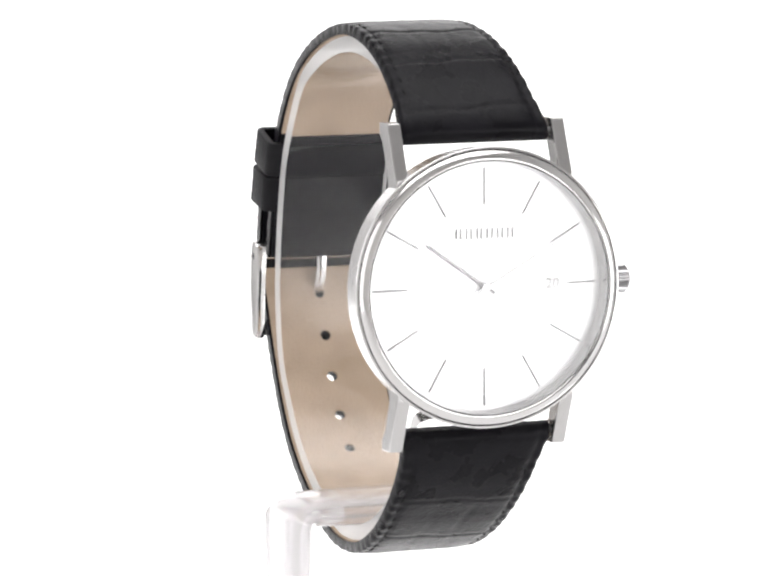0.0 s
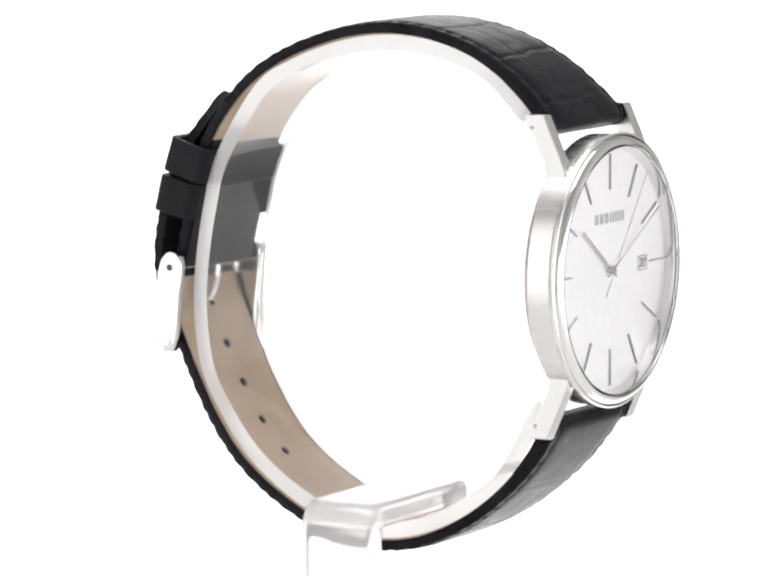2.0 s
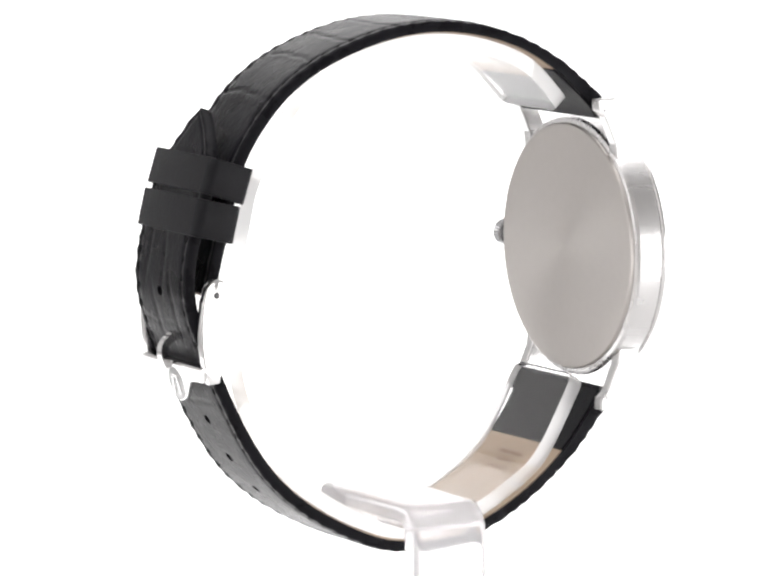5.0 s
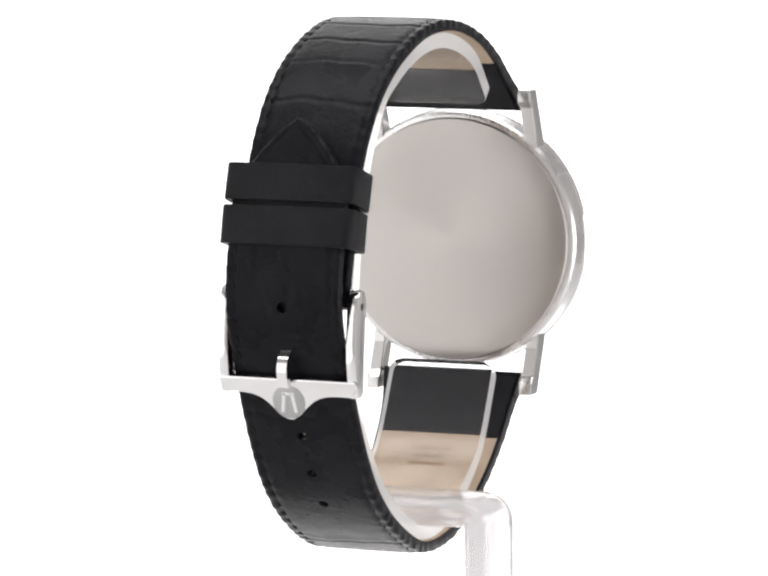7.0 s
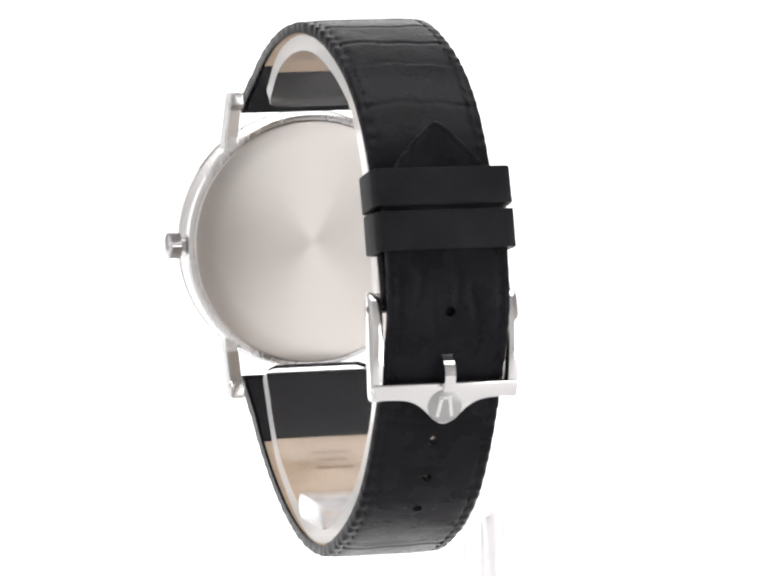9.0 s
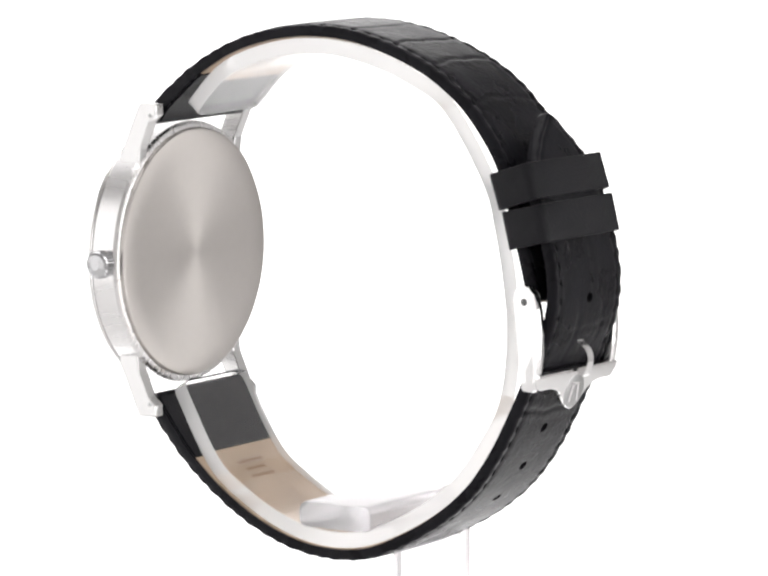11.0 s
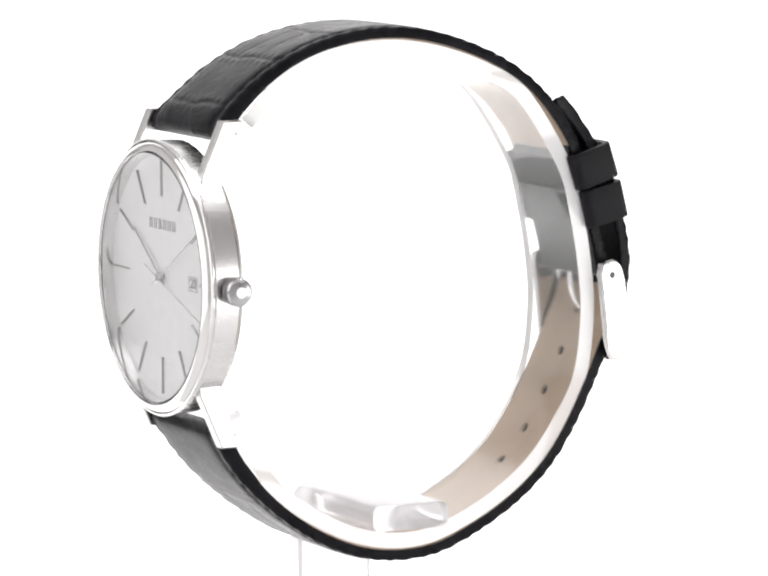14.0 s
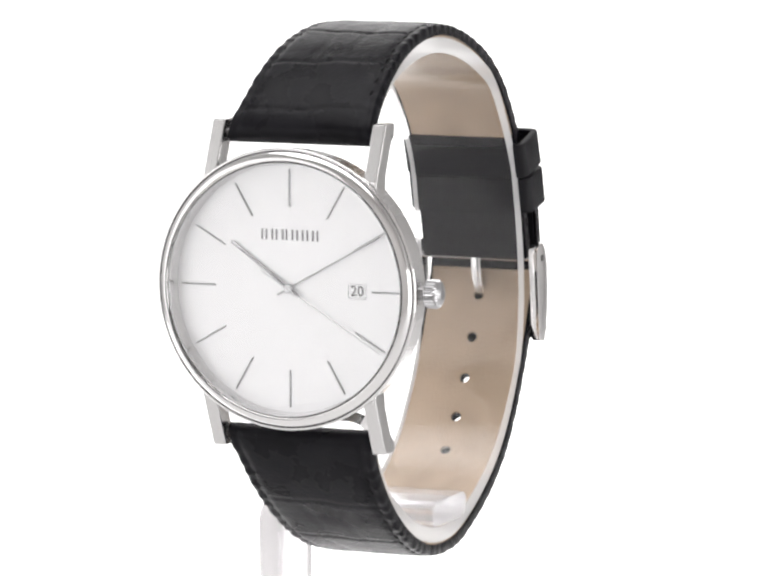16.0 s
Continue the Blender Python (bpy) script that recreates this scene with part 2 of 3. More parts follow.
def build_case():
    part("case", lathe([(31.0, 17.6), (31.2, 18.2), (31.6, 18.5), (34.9, 18.6), (35.2, 18.4), (35.2, 17.0),
                        (32.9, 17.0), (32.9, 16.0), (31.0, 16.0)], 160), M_BRUSH, watch, "brushed steel case band", 0.5)
    part("bezel", lathe([(35.15, 18.0), (35.15, 18.62), (35.3, 18.78), (35.5, 18.82), (35.66, 18.72), (35.7, 18.5),
                         (35.25, 18.42), (35.7, 18.32), (36.1, 18.05), (36.38, 17.5), (36.44, 17.3), (36.1, 17.22), (36.1, 17.16), (36.4, 17.1),
                         (36.3, 17.0), (35.2, 17.0)], 160), M_POLISH, watch, "polished stepped bezel", 0.9)
    part("rehaut", lathe([(36.0, 16.98), (33.85, 16.5), (33.6, 16.5), (33.6, 16.98)], 128), M_POLISH, watch,
         "polished inner ring", 0.5)
    part("caseback", lathe([(30.45, 0), (30.45, 8), (30.45, 14), (30.45, 17.0), (30.5, 17.35), (30.62, 17.5),
                            (31.05, 17.55), (31.05, 0)], 160), M_BACK, watch, "plain sunburst-brushed steel back", 0.5)
    dome = [(36.35 + 0.72 * (1 - (r / 17.0) ** 2), r) for r in (0, 3, 6, 9, 12, 14, 15.5, 16.4, 16.9)]
    under = [(x - 1.1, r) for x, r in dome[::-1]]
    crystal = part("crystal", lathe(dome + under, 128, False), M_CRYSTAL, watch, "clear domed glass", 0.7)
    crystal.visible_shadow = False
    # lugs
    upper = [(28.2, 21.9), (31.1, 21.9), (34.3, 14.6), (34.5, 12.4), (31.35, 12.6), (31.0, 15.4), (29.3, 19.3), (28.3, 20.2)]
    for up in (1, -1):
        for side in (1, -1):
            y0, y1 = (10.75, 12.65) if side > 0 else (-12.65, -10.75)
            lug = part("lug", prism([(x + (0.5 if up < 0 else 0), z * up - (0.1 if up < 0 else 0)) for x, z in upper],
                                    y0, y1, 0.22), M_SATIN, watch, "bevelled satin steel lug", 0.2)
            part("pin_end", rod((29.2 + (0.5 if up < 0 else 0), side * 12.1, 20.2 * up),
                                (29.2 + (0.5 if up < 0 else 0), side * 12.69, 20.2 * up), 0.3, 14, 0.06),
                 M_DARKSTEEL, lug)
        part("spring_bar", rod((30.0 + (0.4 if up < 0 else 0), -10.9, 20.1 * up),
                               (30.0 + (0.4 if up < 0 else 0), 10.9, 20.1 * up), 0.55), M_DARKSTEEL, watch)
    # crown
    bm = bmesh.new()
    n = 26
    rings = []
    for y, r, k in ((19.2, 1.72, 1), (19.3, 1.95, 1), (20.7, 1.95, 1), (20.95, 1.75, 0.6), (21.15, 1.4, 0),
                    (21.35, 0.7, 0)):
        rings.append([bm.verts.new((32.6 + (r - 0.17 * k * (i % 2)) * math.cos(math.pi * i / n), y,
                                    (r - 0.17 * k * (i % 2)) * math.sin(math.pi * i / n))) for i in range(2 * n)])
    for a, b in zip(rings, rings[1:]):
        for i in range(2 * n):
            bm.faces.new((a[i - 1], a[i], b[i], b[i - 1]))
    bm.faces.new(rings[0])
    bm.faces.new(rings[-1])
    crown = part("crown", bm, M_HAND, watch, "small fluted steel crown", 0.2)
    part("stem", rod((32.6, 17.9, 0), (32.6, 19.4, 0), 1.0), M_DARKSTEEL, crown)


def turned(bm, degrees, x=0.0):
    """Turns a piece built towards twelve o'clock clockwise round the dial's axis."""
    bmesh.ops.transform(bm, matrix=Matrix.Translation((x, 0, 0)) @ Matrix.Rotation(radians(-degrees), 4, "X"), verts=bm.verts)
    return bm


def baton(w0, w1, r0, r1, height):
    """A slim hand or marker with a roof-shaped ridge, from radius r0 to r1."""
    bm = bmesh.new()
    vs = [bm.verts.new(p) for p in ((0, -w0, r0), (0, w0, r0), (0, w1, r1), (0, -w1, r1))]
    top = [bm.verts.new(p) for p in ((height, -w0 * 0.15, r0 + 0.02), (height, w0 * 0.15, r0 + 0.02),
                                     (height, w1 * 0.15, r1 - 0.02), (height, -w1 * 0.15, r1 - 0.02))]
    bm.faces.new(vs)
    bm.faces.new(top)
    for i in range(4):
        bm.faces.new((vs[i - 1], vs[i], top[i], top[i - 1]))
    return bm


def text_mesh(body, size):
    curve = bpy.data.curves.new("writing", "FONT")
    curve.body, curve.size, curve.extrude = body, size, 0.02
    curve.align_x, curve.align_y = "CENTER", "CENTER"
    ob = bpy.data.objects.new("writing", curve)
    scene.collection.objects.link(ob)
    me = bpy.data.meshes.new_from_object(ob.evaluated_get(bpy.context.evaluated_depsgraph_get()))
    bpy.data.objects.remove(ob)
    return me


def build_dial():
    dial = part("dial", lathe([(DIAL_X - 0.5, 0), (DIAL_X, 0), (DIAL_X, 8), (DIAL_X, 16.8), (DIAL_X - 0.5, 16.8)], 128, False),
                M_DIAL, watch, "silver-white satin dial", 0.5)
    for h in range(12):
        inner = 11.9 if h == 3 else 10.9
        part("hour_marker", turned(baton(0.14, 0.14, inner, 15.85, 0.28), 30 * h, DIAL_X), M_MARK, dial,
             smooth=0)
    # maker's name as six pairs of plain strokes
    for i, w in enumerate((1.0, 1.05, 0.9, 1.15, 1.1, 1.1)):
        y = -3.7 + i * 1.48
        for q in (-0.3, 0.3):
            part("name_bar", box(DIAL_X, DIAL_X + 0.05, y + w * q - 0.11, y + w * q + 0.11, 6.4, 7.8), M_INK_SOFT, dial, smooth=0)
    # date window with its rim
    bm = bmesh.new()
    y0, y1, z0, z1, t = 8.45, 11.05, -1.0, 1.0, 0.09
    for b in (box(DIAL_X, DIAL_X + 0.08, y0, y1, z1 - t, z1), box(DIAL_X, DIAL_X + 0.08, y0, y1, z0, z0 + t),
              box(DIAL_X, DIAL_X + 0.08, y0, y0 + t, z0 + t, z1 - t), box(DIAL_X, DIAL_X + 0.08, y1 - t, y1, z0 + t, z1 - t)):
        me = bpy.data.meshes.new("rim")
        b.to_mesh(me)
        b.free()
        bm.from_mesh(me)
        bpy.data.meshes.remove(me)
    part("date_window", bm, M_HAND, dial, "framed date window", 0)
    me = text_mesh("20", 1.95)
    me.transform(Matrix.Translation((DIAL_X + 0.03, 9.75, 0)) @ Matrix(((0, 0, 1, 0), (1, 0, 0, 0), (0, 1, 0, 0), (0, 0, 0, 1))))
    part_mesh("date_numeral", me, M_INK, dial, "black printed numeral 20", 0)
    # hands
    part("hour_hand", turned(baton(0.24, 0.18, -1.6, 10.2, 0.16), 305.5, DIAL_X + 0.42), M_HAND, watch, "slim steel hour hand", 0)
    part("minute_hand", turned(baton(0.14, 0.09, -1.8, 15.3, 0.14), 61, DIAL_X + 0.66), M_HAND, watch, "slim steel minute hand", 0)
    part("hand_hub", lathe([(DIAL_X, 0.6), (DIAL_X + 0.8, 0.6), (DIAL_X + 0.88, 0.52), (DIAL_X + 0.88, 0)], 32, False),
         M_HAND, watch, "", 0.5)
    sweep = part("second_hand", baton(0.07, 0.05, -4.4, 15.5, 0.06), M_HAND, watch, "hair-thin steel second hand", 0)
    return sweep


build_case()
second_hand = build_dial()

# ---- the strap ----
UPPER = Line([(30.3, 18.9), (29.3, 21.0), (27.2, 23.3), (23.5, 26.6), (18.3, 29.7), (12.3, 31.65), (6.0, 32.5), (-0.5, 32.1),
              (-7.0, 30.45), (-13.3, 27.8), (-18.4, 24.3), (-22.1, 20.2), (-24.8, 16.0), (-26.3, 12.0), (-27.4, 7.3),
              (-28.7, 2.5), (-29.8, -2.3)])
LOWER = Line([(30.8, -19.0), (29.7, -21.6), (26.2, -26.8), (21.4, -31.6), (15.6, -35.6), (9.5, -38.3), (4.0, -39.35), (-1.0, -39.25),
              (-5.0, -38.3), (-10.5, -35.8), (-15.6, -32.7), (-20.4, -28.5), (-24.1, -23.4), (-26.7, -18.6), (-28.6, -14.6),
              (-30.4, -10.3), (-32.2, -6.0), (-33.0, -1.6), (-32.6, 3.0), (-31.4, 7.5), (-29.6, 13.0), (-27.8, 18.0),
              (-26.6, 22.0)])


def build_strap(line, name, label, out, creases, taper_end, tip):
    length = line.length
    rnd = random.Random(len(creases) * 7 + 3)
    lift = [(c, (0.11 if out < 0 else 0.06) + 0.08 * rnd.random(), rnd.random() * 6) for c in creases]

    def width(s):
        w = 20.0 + 1.1 * max(0, 1 - s / 6) - 3.4 * min(1, s / 36) - taper_end * max(0, s - 36) / (length - 36)
        if tip and s > length - 11:
            u = (s - (length - 11)) / 11
            w *= (1 - u ** 1.5) * 0.9 + 0.1 * math.sqrt(max(0.0, 1 - u ** 4)) + 0.01
        return w

    def middle(s):
        return 0.1 * min(1, max(0, s - 8) / 45)

    def high(s, v):
        """Outer skin: padded middle, thin stitched rims, cross creases and long wrinkles."""
        h = 0.85 + 0.75 * max(0, 1 - s / 16) ** 1.3
        rim = (1 - abs(v)) * width(s) / 2
        pad = 0.26 * max(0, 1 - s / 60) + 0.05
        h += pad * (1 - math.exp(-max(0, rim - 1.1) / 0.9)) if rim > 1.1 else -0.18 * max(0, 1 - rim / 0.5) ** 2
        h -= 0.12 * math.exp(-((rim - 1.25) / 0.28) ** 2)
        h += 0.1 * math.sin(s * 2.67 + (2 if v > 0 else 0) + math.sin(0.9 * s)) * math.exp(-rim / 0.9)
        if rim > 1.2:
            for c, d, ph in lift:
                e = s - c - 0.35 * math.sin(3 * v + ph) - 0.15 * math.sin(9 * v + 2 * ph)
                if abs(e) < 2.5:
                    h -= d * math.exp(-(e / 0.3) ** 2) - 0.05 * math.exp(-(e / 1.3) ** 2)
                    h += (0.07 if c == 13.4 else 0.02) * math.sin(34 * v + ph + 2 * e) * math.exp(-((abs(e) - 0.9) / 0.6) ** 2)
            if 13.4 < s < 30:
                for k in (-0.3, 0.28):
                    f = v - k - 0.05 * math.sin(0.5 * s + 5 * k)
                    h -= 0.08 * math.exp(-(f / 0.03) ** 2)
            if out > 0 and 80 < s < 104:
                for k, a0, a1 in ((-0.42, 84, 97), (-0.08, 90, 101), (0.3, 82, 94), (0.52, 92, 103)):
                    f = v - k - 0.07 * math.sin(0.45 * s + 9 * k)
                    h -= 0.13 * math.exp(-(f / 0.035) ** 2) * max(0, 1 - ((2 * s - a0 - a1) / (a1 - a0)) ** 2)
            q = noise.noise(Vector((s * 0.10, v * 3.2, ph)))
            h -= (0.022 if out < 0 else 0.006) * math.exp(-(q / 0.05) ** 2)
            h += 0.028 * noise.noise(Vector((s * 0.35, v * 2.2, 4.0)))
            h += 0.015 * noise.noise(Vector((s * 1.4, v * 9, 9.0)))
        # the end is rolled round the spring bar
        return -0.2 + (h + 0.2) * math.sqrt(max(0.0, 1 - (1 - s / 1.6) ** 2)) if s < 1.6 else h

    def low(s, v):
        edge = 0.24 * min(1, max(0, 0.5 - (1 - abs(v)) * width(s) / 2) / 0.12)
        return -0.2 - (0.25 + edge) * math.sqrt(max(0.0, 1 - (1 - min(1, s / 1.6)) ** 2))

    strap = part(name, ribbon(line, 0, length, width, low, high, middle, 40, 0.33, out), M_LEATHER, watch, label, 1.2)
    return strap, width, middle


def stitch_row(line, s0, s1, width, middle, side, out, parent):
    """Short sunk stitches along one edge."""
    bm = bmesh.new()
    s = s0
    while s < s1:
        p, d, o = line.basis(s)
        o = o * out
        y = middle(s) + side * (width(s) / 2 - 1.25)
        h = 0.85 + 0.75 * max(0, 1 - s / 16) ** 1.3 - 0.02
        turn = Matrix((d, Vector((0, 1, 0)), o)).transposed().to_4x4()
        m = Matrix.Translation(p + o * h + Vector((0, y, 0))) @ turn @ Matrix.Rotation(0.22 * side, 4, "Z")
        bmesh.ops.create_icosphere(bm, subdivisions=1, radius=1, matrix=m @ Matrix.Diagonal((0.64, 0.18, 0.15, 1)))
        s += 2.35
    part("stitching", bm, M_THREAD, parent, "black thread")


def punch(ob, holes, radius):
    """Cuts round holes right through a strap: places and directions in millimetres."""
    bm = bmesh.new()
    for p, o in holes:
        turn = o.to_track_quat("Z", "Y").to_matrix().to_4x4()
        bmesh.ops.create_cone(bm, cap_ends=True, segments=20, radius1=radius * MM, radius2=radius * MM, depth=6 * MM,
                              matrix=Matrix.Translation(p * MM) @ turn)
    me = bpy.data.meshes.new("cutter")
    bm.to_mesh(me)
    bm.free()
    tool = new("cutter", me)
    cut = ob.modifiers.new("holes", "BOOLEAN")
    cut.operation, cut.object, cut.solver = "DIFFERENCE", tool, "EXACT"
    done = bpy.data.meshes.new_from_object(ob.evaluated_get(bpy.context.evaluated_depsgraph_get()))
    ob.modifiers.clear()
    ob.data = done
    bpy.data.objects.remove(tool)


def lining(line, s0, s1, width, middle, out, parent, material, label, name="lining", inset=0.42, low=-0.78):
    return part(name, ribbon(line, s0, s1, lambda s: width(s) - 2 * inset, lambda s, v: low, lambda s, v: -0.44,
                             middle, 8, 0.6, out), material, parent, label, 0.8)


def build_straps():
    up, uw, um = build_strap(UPPER, "strap_upper", "black embossed leather buckle strap", -1.0,
                             (4.2, 13.4, 22.5, 31.0, 36.5, 43.0, 49.0, 57.0), 0.6, False)
    lo, lw, lm = build_strap(LOWER, "strap_tail", "black embossed leather tail strap", 1.0,
                             (12.5, 22.5, 30.5, 38.0, 42.0, 48.0, 76.0, 88.0), 0.3, True)
    for side in (1, -1):
        stitch_row(UPPER, 7.5, UPPER.length - 20, uw, um, side, -1.0, up)
        stitch_row(LOWER, 7.5, LOWER.length - 12, lw, lm, side, 1.0, lo)
    u_end = UPPER.length
    lining(UPPER, 10.5, u_end - 19.2, uw, um, -1.0, up, M_LINING, "tan leather lining")
    lining(UPPER, 0.7, 10.4, uw, um, -1.0, up, M_MATT, "black folded strap end", "fold", 0.42, -0.95)
    lining(UPPER, u_end - 19.1, u_end, uw, um, -1.0, up, M_MATT, "black folded strap end", "fold", 0.42, -0.9)
    turn_in = min((abs(LOWER.at(q).z + 4.5), q) for q in np.arange(60, LOWER.length - 12, 0.1))[1]
    lining(LOWER, turn_in + 0.1, LOWER.length - 11, lw, lm, 1.0, lo, M_MATT, "black leather underside", "underside")
    tan = lining(LOWER, 11.0, turn_in, lw, lm, 1.0, lo, M_LINING, "tan leather lining")
    lining(LOWER, 0.7, 10.9, lw, lm, 1.0, lo, M_MATT, "black folded strap end", "fold", 0.42, -0.95)
    # stamped lines on the lining, too small to read
    for s, half in ((14.0, 3.0), (15.6, 2.2), (17.2, 2.7)):
        p, d, o = LOWER.basis(s)
        turn = Matrix((d, Vector((0, 1, 0)), o)).transposed().to_4x4()
        part("stamped_bar", box(-0.28, 0.28, -half, half, -0.02, 0.02, 0, Matrix.Translation(p - o * 0.79) @ turn), M_PRINT, lo, smooth=0)
    holes = []
    for z in (-2.4, -8.4, -14.4, -20.2, -25.6, -30.2):
        s = min((abs(LOWER.at(q).z - z), q) for q in np.arange(45, LOWER.length - 5, 0.1))[1]
        p, d, o = LOWER.basis(s)
        holes.append((p + Vector((0, 0.1, 0)), o))
    punch(lo, holes, 0.72)
    punch(tan, holes, 0.78)
    # two keepers round both straps
    for (cx, cz), (dx, dz), depth, run in (((-27.6, 12.95), (0.32, 1.0), 6.8, 5.0), ((-29.35, 7.6), (0.24, 1.0), 6.6, 5.2)):
        d = Vector((dx, 0, dz)).normalized()
        o = Vector((-d.z, 0, d.x))
        turn = Matrix((o, Vector((0, 1, 0)), d)).transposed().to_4x4()
        bm = bmesh.new()
        wide, wall = 19.2, 0.95
        ring = []
        for hx, hy, r in ((depth / 2, wide / 2, 1.3), (depth / 2 - wall, wide / 2 - wall, 0.5)):
            loop = []
            for sx, sy, a0 in ((1, 1, 0), (-1, 1, 90), (-1, -1, 180), (1, -1, 270)):
                for k in range(5):
                    a = radians(a0 + 22.5 * k)
                    loop.append((sx * (hx - r) + r * math.cos(a), sy * (hy - r) + r * math.sin(a)))
            ring.append(loop)
        n = len(ring[0])
        v = [[[bm.verts.new((x, y, z)) for x, y in ring[q]] for z in (-run / 2, run / 2)] for q in (0, 1)]
        for i in range(n):
            bm.faces.new((v[0][0][i - 1], v[0][0][i], v[0][1][i], v[0][1][i - 1]))
            bm.faces.new((v[1][0][i - 1], v[1][0][i], v[1][1][i], v[1][1][i - 1]))
            for z in (0, 1):
                bm.faces.new((v[0][z][i - 1], v[0][z][i], v[1][z][i], v[1][z][i - 1]))
        bmesh.ops.recalc_face_normals(bm, faces=bm.faces)
        bevel(bm, 0.2, 2, 1.0)
        bmesh.ops.transform(bm, matrix=Matrix.Translation((cx, 0.1, cz)) @ turn, verts=bm.verts)
        part("keeper", bm, M_MATT, watch, "black leather keeper loop")


def build_buckle():
    yc = 0.1
    # side arms: curved bars seen from the side
    arm = [(-30.6, -0.3), (-29.9, 0.0), (-29.0, -0.2), (-28.3, -0.9), (-28.1, -2.2), (-28.5, -5.5), (-28.9, -9.0), (-29.1, -12.2),
           (-29.4, -14.3), (-31.1, -14.5), (-31.7, -12.8), (-32.2, -9.5), (-32.3, -6.5), (-32.0, -3.2), (-31.4, -1.2)]
    # front plate with the swelling tip
    tip = []
    for i in range(-24, 25):
        y = i / 24 * 10.0
        drop = 14.2 + 3.6 * math.exp(-(y / 3.1) ** 2) - 1.5 * (max(0.0, abs(y) - 8.8) / 1.2) ** 2
        tip.append((y + yc, -drop))
    outline = tip + [(yc + 10.05, -12.2), (yc + 9.7, -11.95), (yc - 9.7, -11.95), (yc - 10.05, -12.2)]
    plate = slab(outline, -0.55, 0.55, 0.22)
    # the plate leans with the strap
    bmesh.ops.transform(plate, matrix=Matrix.Translation((-31.35, 0, -13.0)) @ Matrix.Rotation(radians(-14), 4, "Y")
                        @ Matrix.Translation((0, 0, 13.0)), verts=plate.verts)
    buckle = part("buckle", plate, M_POLISH, watch, "polished steel buckle with a pointed bar", 0.5)
    for side in (1, -1):
        y0, y1 = (yc + 8.55, yc + 10.05) if side > 0 else (yc - 10.05, yc - 8.55)
        part("buckle_arm", prism(arm, y0, y1, 0.4), M_POLISH, buckle)
        part("pin_end", rod((-29.9, yc + side * 9.8, -2.3), (-29.9, yc + side * 10.1, -2.3), 0.5, 16, 0.08), M_HOLE, buckle)
    part("pin", rod((-29.9, yc - 8.6, -2.3), (-29.9, yc + 8.6, -2.3), 0.55), M_SATIN, buckle)
    # tongue: from the pin, out through the hole, over the plate
    path = Line([(-29.6, -2.3), (-30.0, -5.5), (-31.6, -8.6), (-33.1, -10.0), (-33.1, -11.6), (-32.5, -12.8)])
    part("tongue", ribbon(path, 0, path.length, lambda s: 1.45, lambda s, v: -0.75, lambda s, v: 0.45 * math.sqrt(1 - 0.7 * v * v),
                          lambda s: yc, 8, 0.4), M_POLISH, buckle, "polished buckle tongue", 0.8)
    # round emblem: a sunk disc with two plain leaning bars
    lean = Matrix.Translation((-31.35, yc, -13.0)) @ Matrix.Rotation(radians(-14), 4, "Y") @ Matrix.Translation((-0.56, 0, -2.2))
    disc = lathe([(-0.06, 0), (-0.06, 2.2), (0.02, 2.4), (0.1, 2.4), (0.1, 0)], 40, False)
    bmesh.ops.transform(disc, matrix=lean, verts=disc.verts)
    emblem = part("emblem", disc, M_DARKSTEEL, buckle, "darker round emblem", 0.5)
    for side in (1, -1):
        part("emblem_bar", box(-0.16, 0, -0.26, 0.26, -1.5, 1.25, 0.05, lean @ pose(0, side * 0.75, 0, side * 9)), M_POLISH, emblem)
    part("emblem_bar", box(-0.16, 0, -0.9, 0.9, 0.95, 1.35, 0.05, lean), M_POLISH, emblem)


build_straps()
build_buckle()


def set_askew():
    """The buckle side of the strap hangs a little askew: its nine o'clock edge lies further out."""
    for ob in watch.children_recursive:
        if ob.type == "MESH":
            for v in ob.data.vertices:
                if v.co.x < 0:
                    v.co.x += 0.035 * v.co.y * min(1.0, -v.co.x / 0.025)


set_askew()

# ---- the clear display stand ----
stand = tagged(new("display_stand"), "clear acrylic stand holding the watch on a cuff", "display stand")


def bar_pairs(top, t):
    """Outer and inner edge of the bent bar in y and z, from the arm's end over the bend to the foot of the post."""
    pairs = [((9.0, top), (9.0, top - t)), ((-14.0, top), (-14.0, top - t))]
    for k in range(1, 9):
        a = math.pi / 2 * k / 8
        c = (-14.0, top - t - 0.4)
        pairs.append(tuple((c[0] - r * math.sin(a), c[1] + r * math.cos(a)) for r in (t + 0.4, 0.4)))
    return pairs + [((-14.4 - t, -323.0), (-14.4, -323.0))]


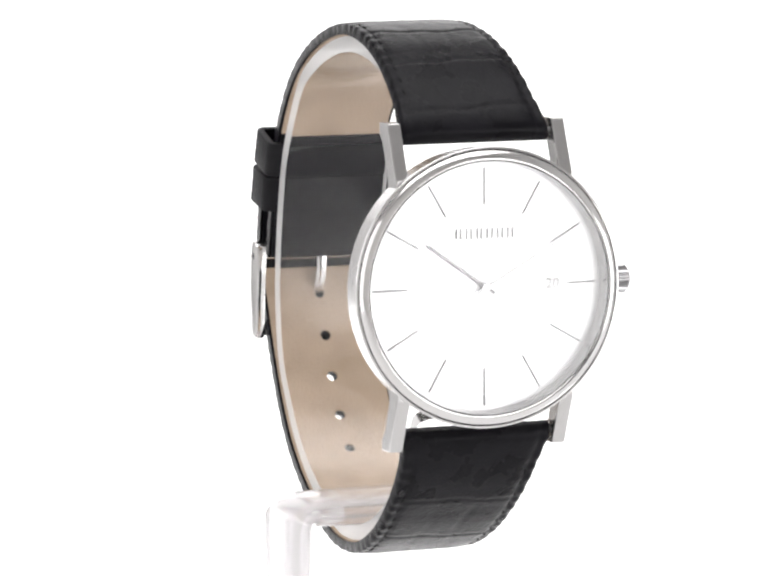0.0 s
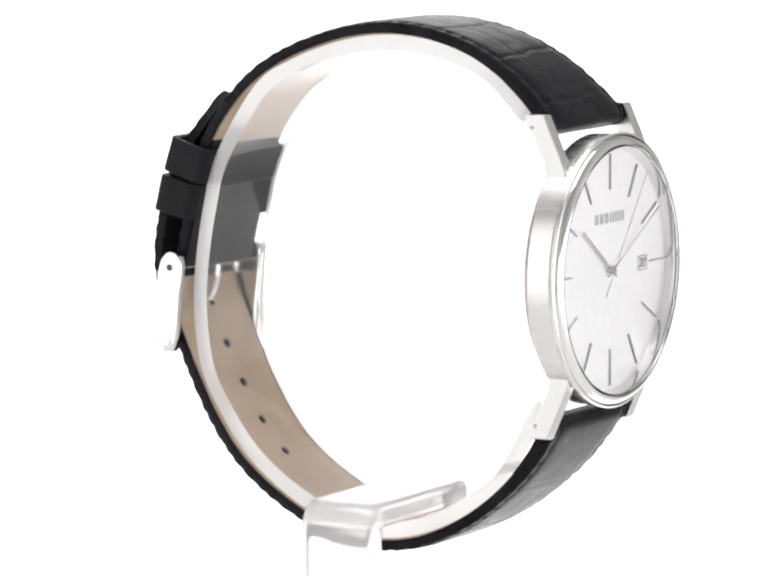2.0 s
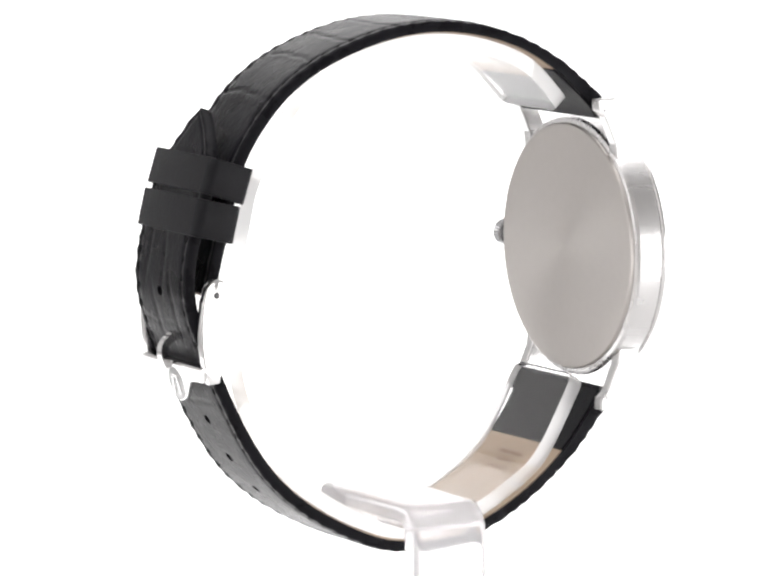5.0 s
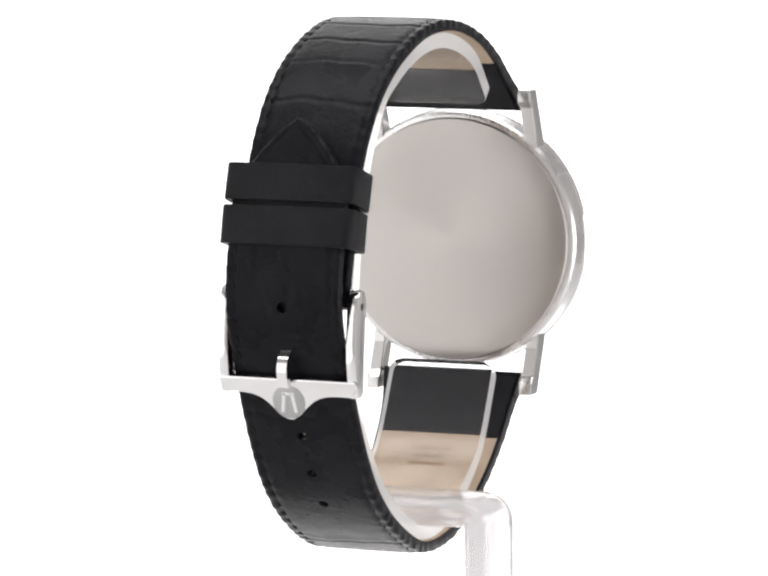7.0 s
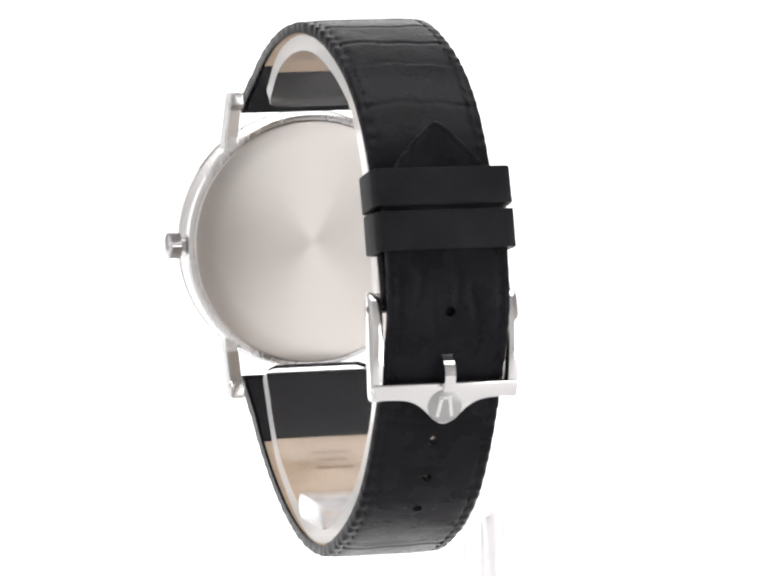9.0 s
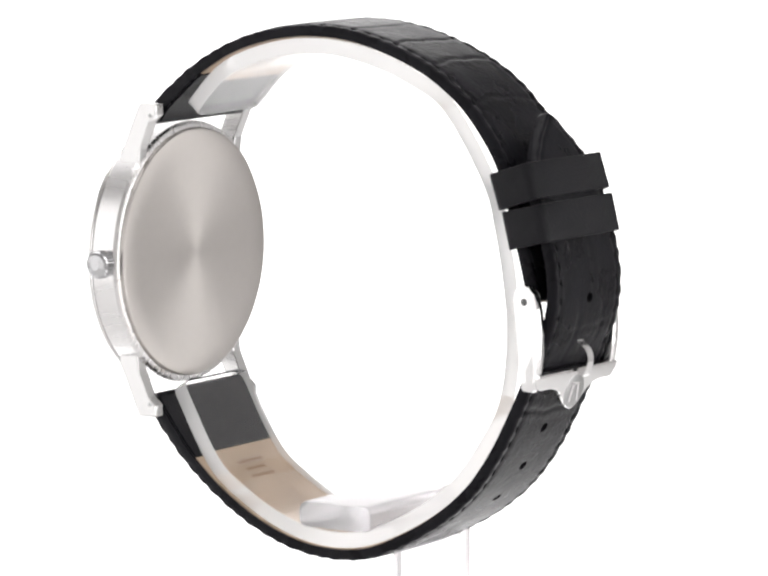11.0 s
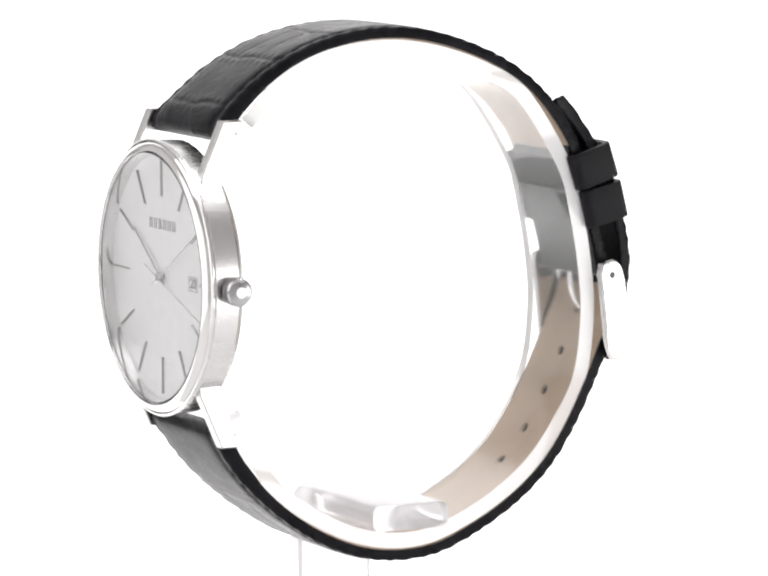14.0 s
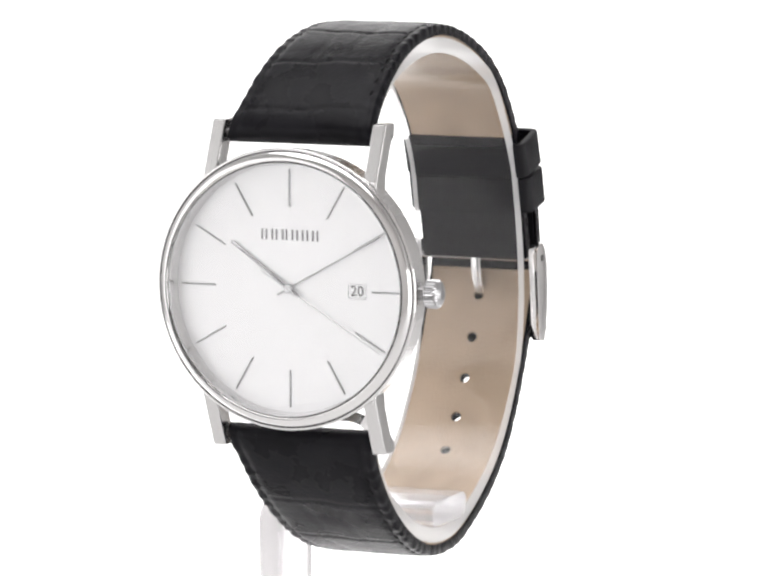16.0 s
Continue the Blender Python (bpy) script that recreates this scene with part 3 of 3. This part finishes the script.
def build_stand():
    knots = [(25.6, 20.6)]
    for s in np.arange(13.0, UPPER.length - 10, 7.0):
        p, d, o = UPPER.basis(s)
        if p.x > 0 or p.z > 21:
            knots.append((p.x + o.x * 2.15, p.z + o.z * 2.15))
    knots += [(-22.9, 13.2), (-24.7, 7.0), (-26.0, 0.0), (-26.6, -7.5)]
    low = [(28.0, -17.6)]
    for s in np.arange(13.0, 77, 7.0):
        p, d, o = LOWER.basis(s)
        low.append((p.x - o.x * 2.1, p.z - o.z * 2.1))
    cuff_line = Line(knots + low[::-1])
    n = cuff_line.length

    def wide(s):
        e = min(s, n - s)
        return 15.6 - 2 * (1.6 - math.sqrt(max(0, 1.6 ** 2 - (1.6 - min(e, 1.6)) ** 2)))

    cuff = part("cuff", ribbon(cuff_line, 0, n, wide, lambda s, v: -1.2, lambda s, v: 0.95, lambda s: 0.3, 10, 0.5), M_ACRYLIC, stand,
                "clear acrylic cuff with the light in its cut edges painted white", 0.6)
    cuff.data.materials.append(M_EDGE)
    for p in cuff.data.polygons:
        if abs(p.normal.y) > 0.6:
            p.material_index = 1
    cuff.visible_shadow = False
    # one bent bar: the arm inside the cuff and the upright post
    t, top = 3.6, -32.3
    bm = bmesh.new()
    rings = []
    for o, i in bar_pairs(top, t):
        o, i = Vector(o), Vector(i)
        ring = []
        for cx, ck, a0 in ((7.3 - 1.2, 1, 0), (-4.4 + 1.2, 1, 90), (-4.4 + 1.2, -1, 180), (7.3 - 1.2, -1, 270)):
            for k in range(5):
                q = radians(a0 + 22.5 * k)
                u = 0.5 + (ck * (t / 2 - 1.2) + 1.2 * math.sin(q)) / t
                p = i.lerp(o, u)
                ring.append(bm.verts.new((cx + 1.2 * math.cos(q), p.x, p.y)))
        rings.append(ring)
    for p, q in zip(rings, rings[1:]):
        for k in range(20):
            bm.faces.new((p[k - 1], p[k], q[k], q[k - 1]))
    bm.faces.new(rings[0])
    bm.faces.new(rings[-1])
    bmesh.ops.recalc_face_normals(bm, faces=bm.faces)
    bevel(bm, 0.3, 2, 0.9)
    bar = part("bracket", bm, M_BAR, stand, "bent clear acrylic bar", 0.6)
    bar.visible_shadow = False


build_stand()


def motions():
    """The turntable: seconds, turn in degrees and sway in millimetres."""
    turns = [
        (0.0, -69.15, -0.24, 1.95, -0.11), (0.5, -59.38, -0.04, 2.39, -0.05), (1.0, -49.58, 0.10, 2.79, 0.02),
        (1.5, -39.79, 0.15, 3.19, 0.08), (2.0, -30.00, 0.11, 3.44, 0.11), (2.5, -20.24, -0.01, 3.52, 0.11),
        (3.0, -10.47, -0.12, 3.32, 0.11), (3.5, -0.69, -0.22, 2.86, 0.12), (4.0, 9.10, -0.28, 2.30, 0.12),
        (4.5, 19.04, -0.30, 1.51, 0.12), (5.0, 29.08, -0.29, 0.55, 0.12), (5.5, 39.14, -0.24, -0.45, 0.10),
        (6.0, 49.16, -0.18, -1.36, 0.09), (6.5, 59.04, -0.10, -2.05, 0.07), (7.0, 68.76, 0.01, -2.47, 0.06),
        (7.5, 78.47, 0.17, -2.81, 0.02), (8.0, 88.11, 0.29, -3.24, -0.01), (8.5, 97.68, 0.18, -3.91, -0.05),
        (9.0, 107.25, 0.03, -4.21, -0.06), (9.5, 117.08, -0.09, -4.24, -0.05), (10.0, 127.14, -0.15, -4.07, -0.03),
        (10.5, 137.31, -0.19, -3.74, -0.01), (11.0, 147.48, -0.19, -3.25, 0.01), (11.5, 157.53, -0.18, -2.65, 0.01),
        (12.0, 167.39, -0.16, -1.94, 0.00), (12.5, 177.24, -0.09, -1.20, -0.02), (13.0, 187.06, -0.03, -0.90, -0.05),
        (13.5, 196.89, 0.04, -0.87, -0.08), (14.0, 206.71, 0.09, -0.66, -0.09), (14.5, 216.52, 0.12, -0.35, -0.08),
        (15.0, 226.34, 0.11, 0.06, -0.08), (15.5, 236.18, 0.07, 0.52, -0.08), (16.0, 246.03, 0.01, 0.94, -0.08),
    ]
    for thing in (watch, stand):
        walk(thing, [(t, pose(x * MM, y * MM, z * MM, 0, 0, turn) @ pose(0, 1.42 * MM, 0)) for t, turn, x, y, z in turns])
    # the second hand ticks once a second
    ticks = []
    for k in range(16):
        at = pose((DIAL_X + 0.86) * MM, 0, 0, -(25 + 6 * k))
        ticks += [(k, at), (k + 0.9, at)]
    ticks.append((16.0, pose((DIAL_X + 0.86) * MM, 0, 0, -(25 + 96))))
    walk(second_hand, ticks)


motions()
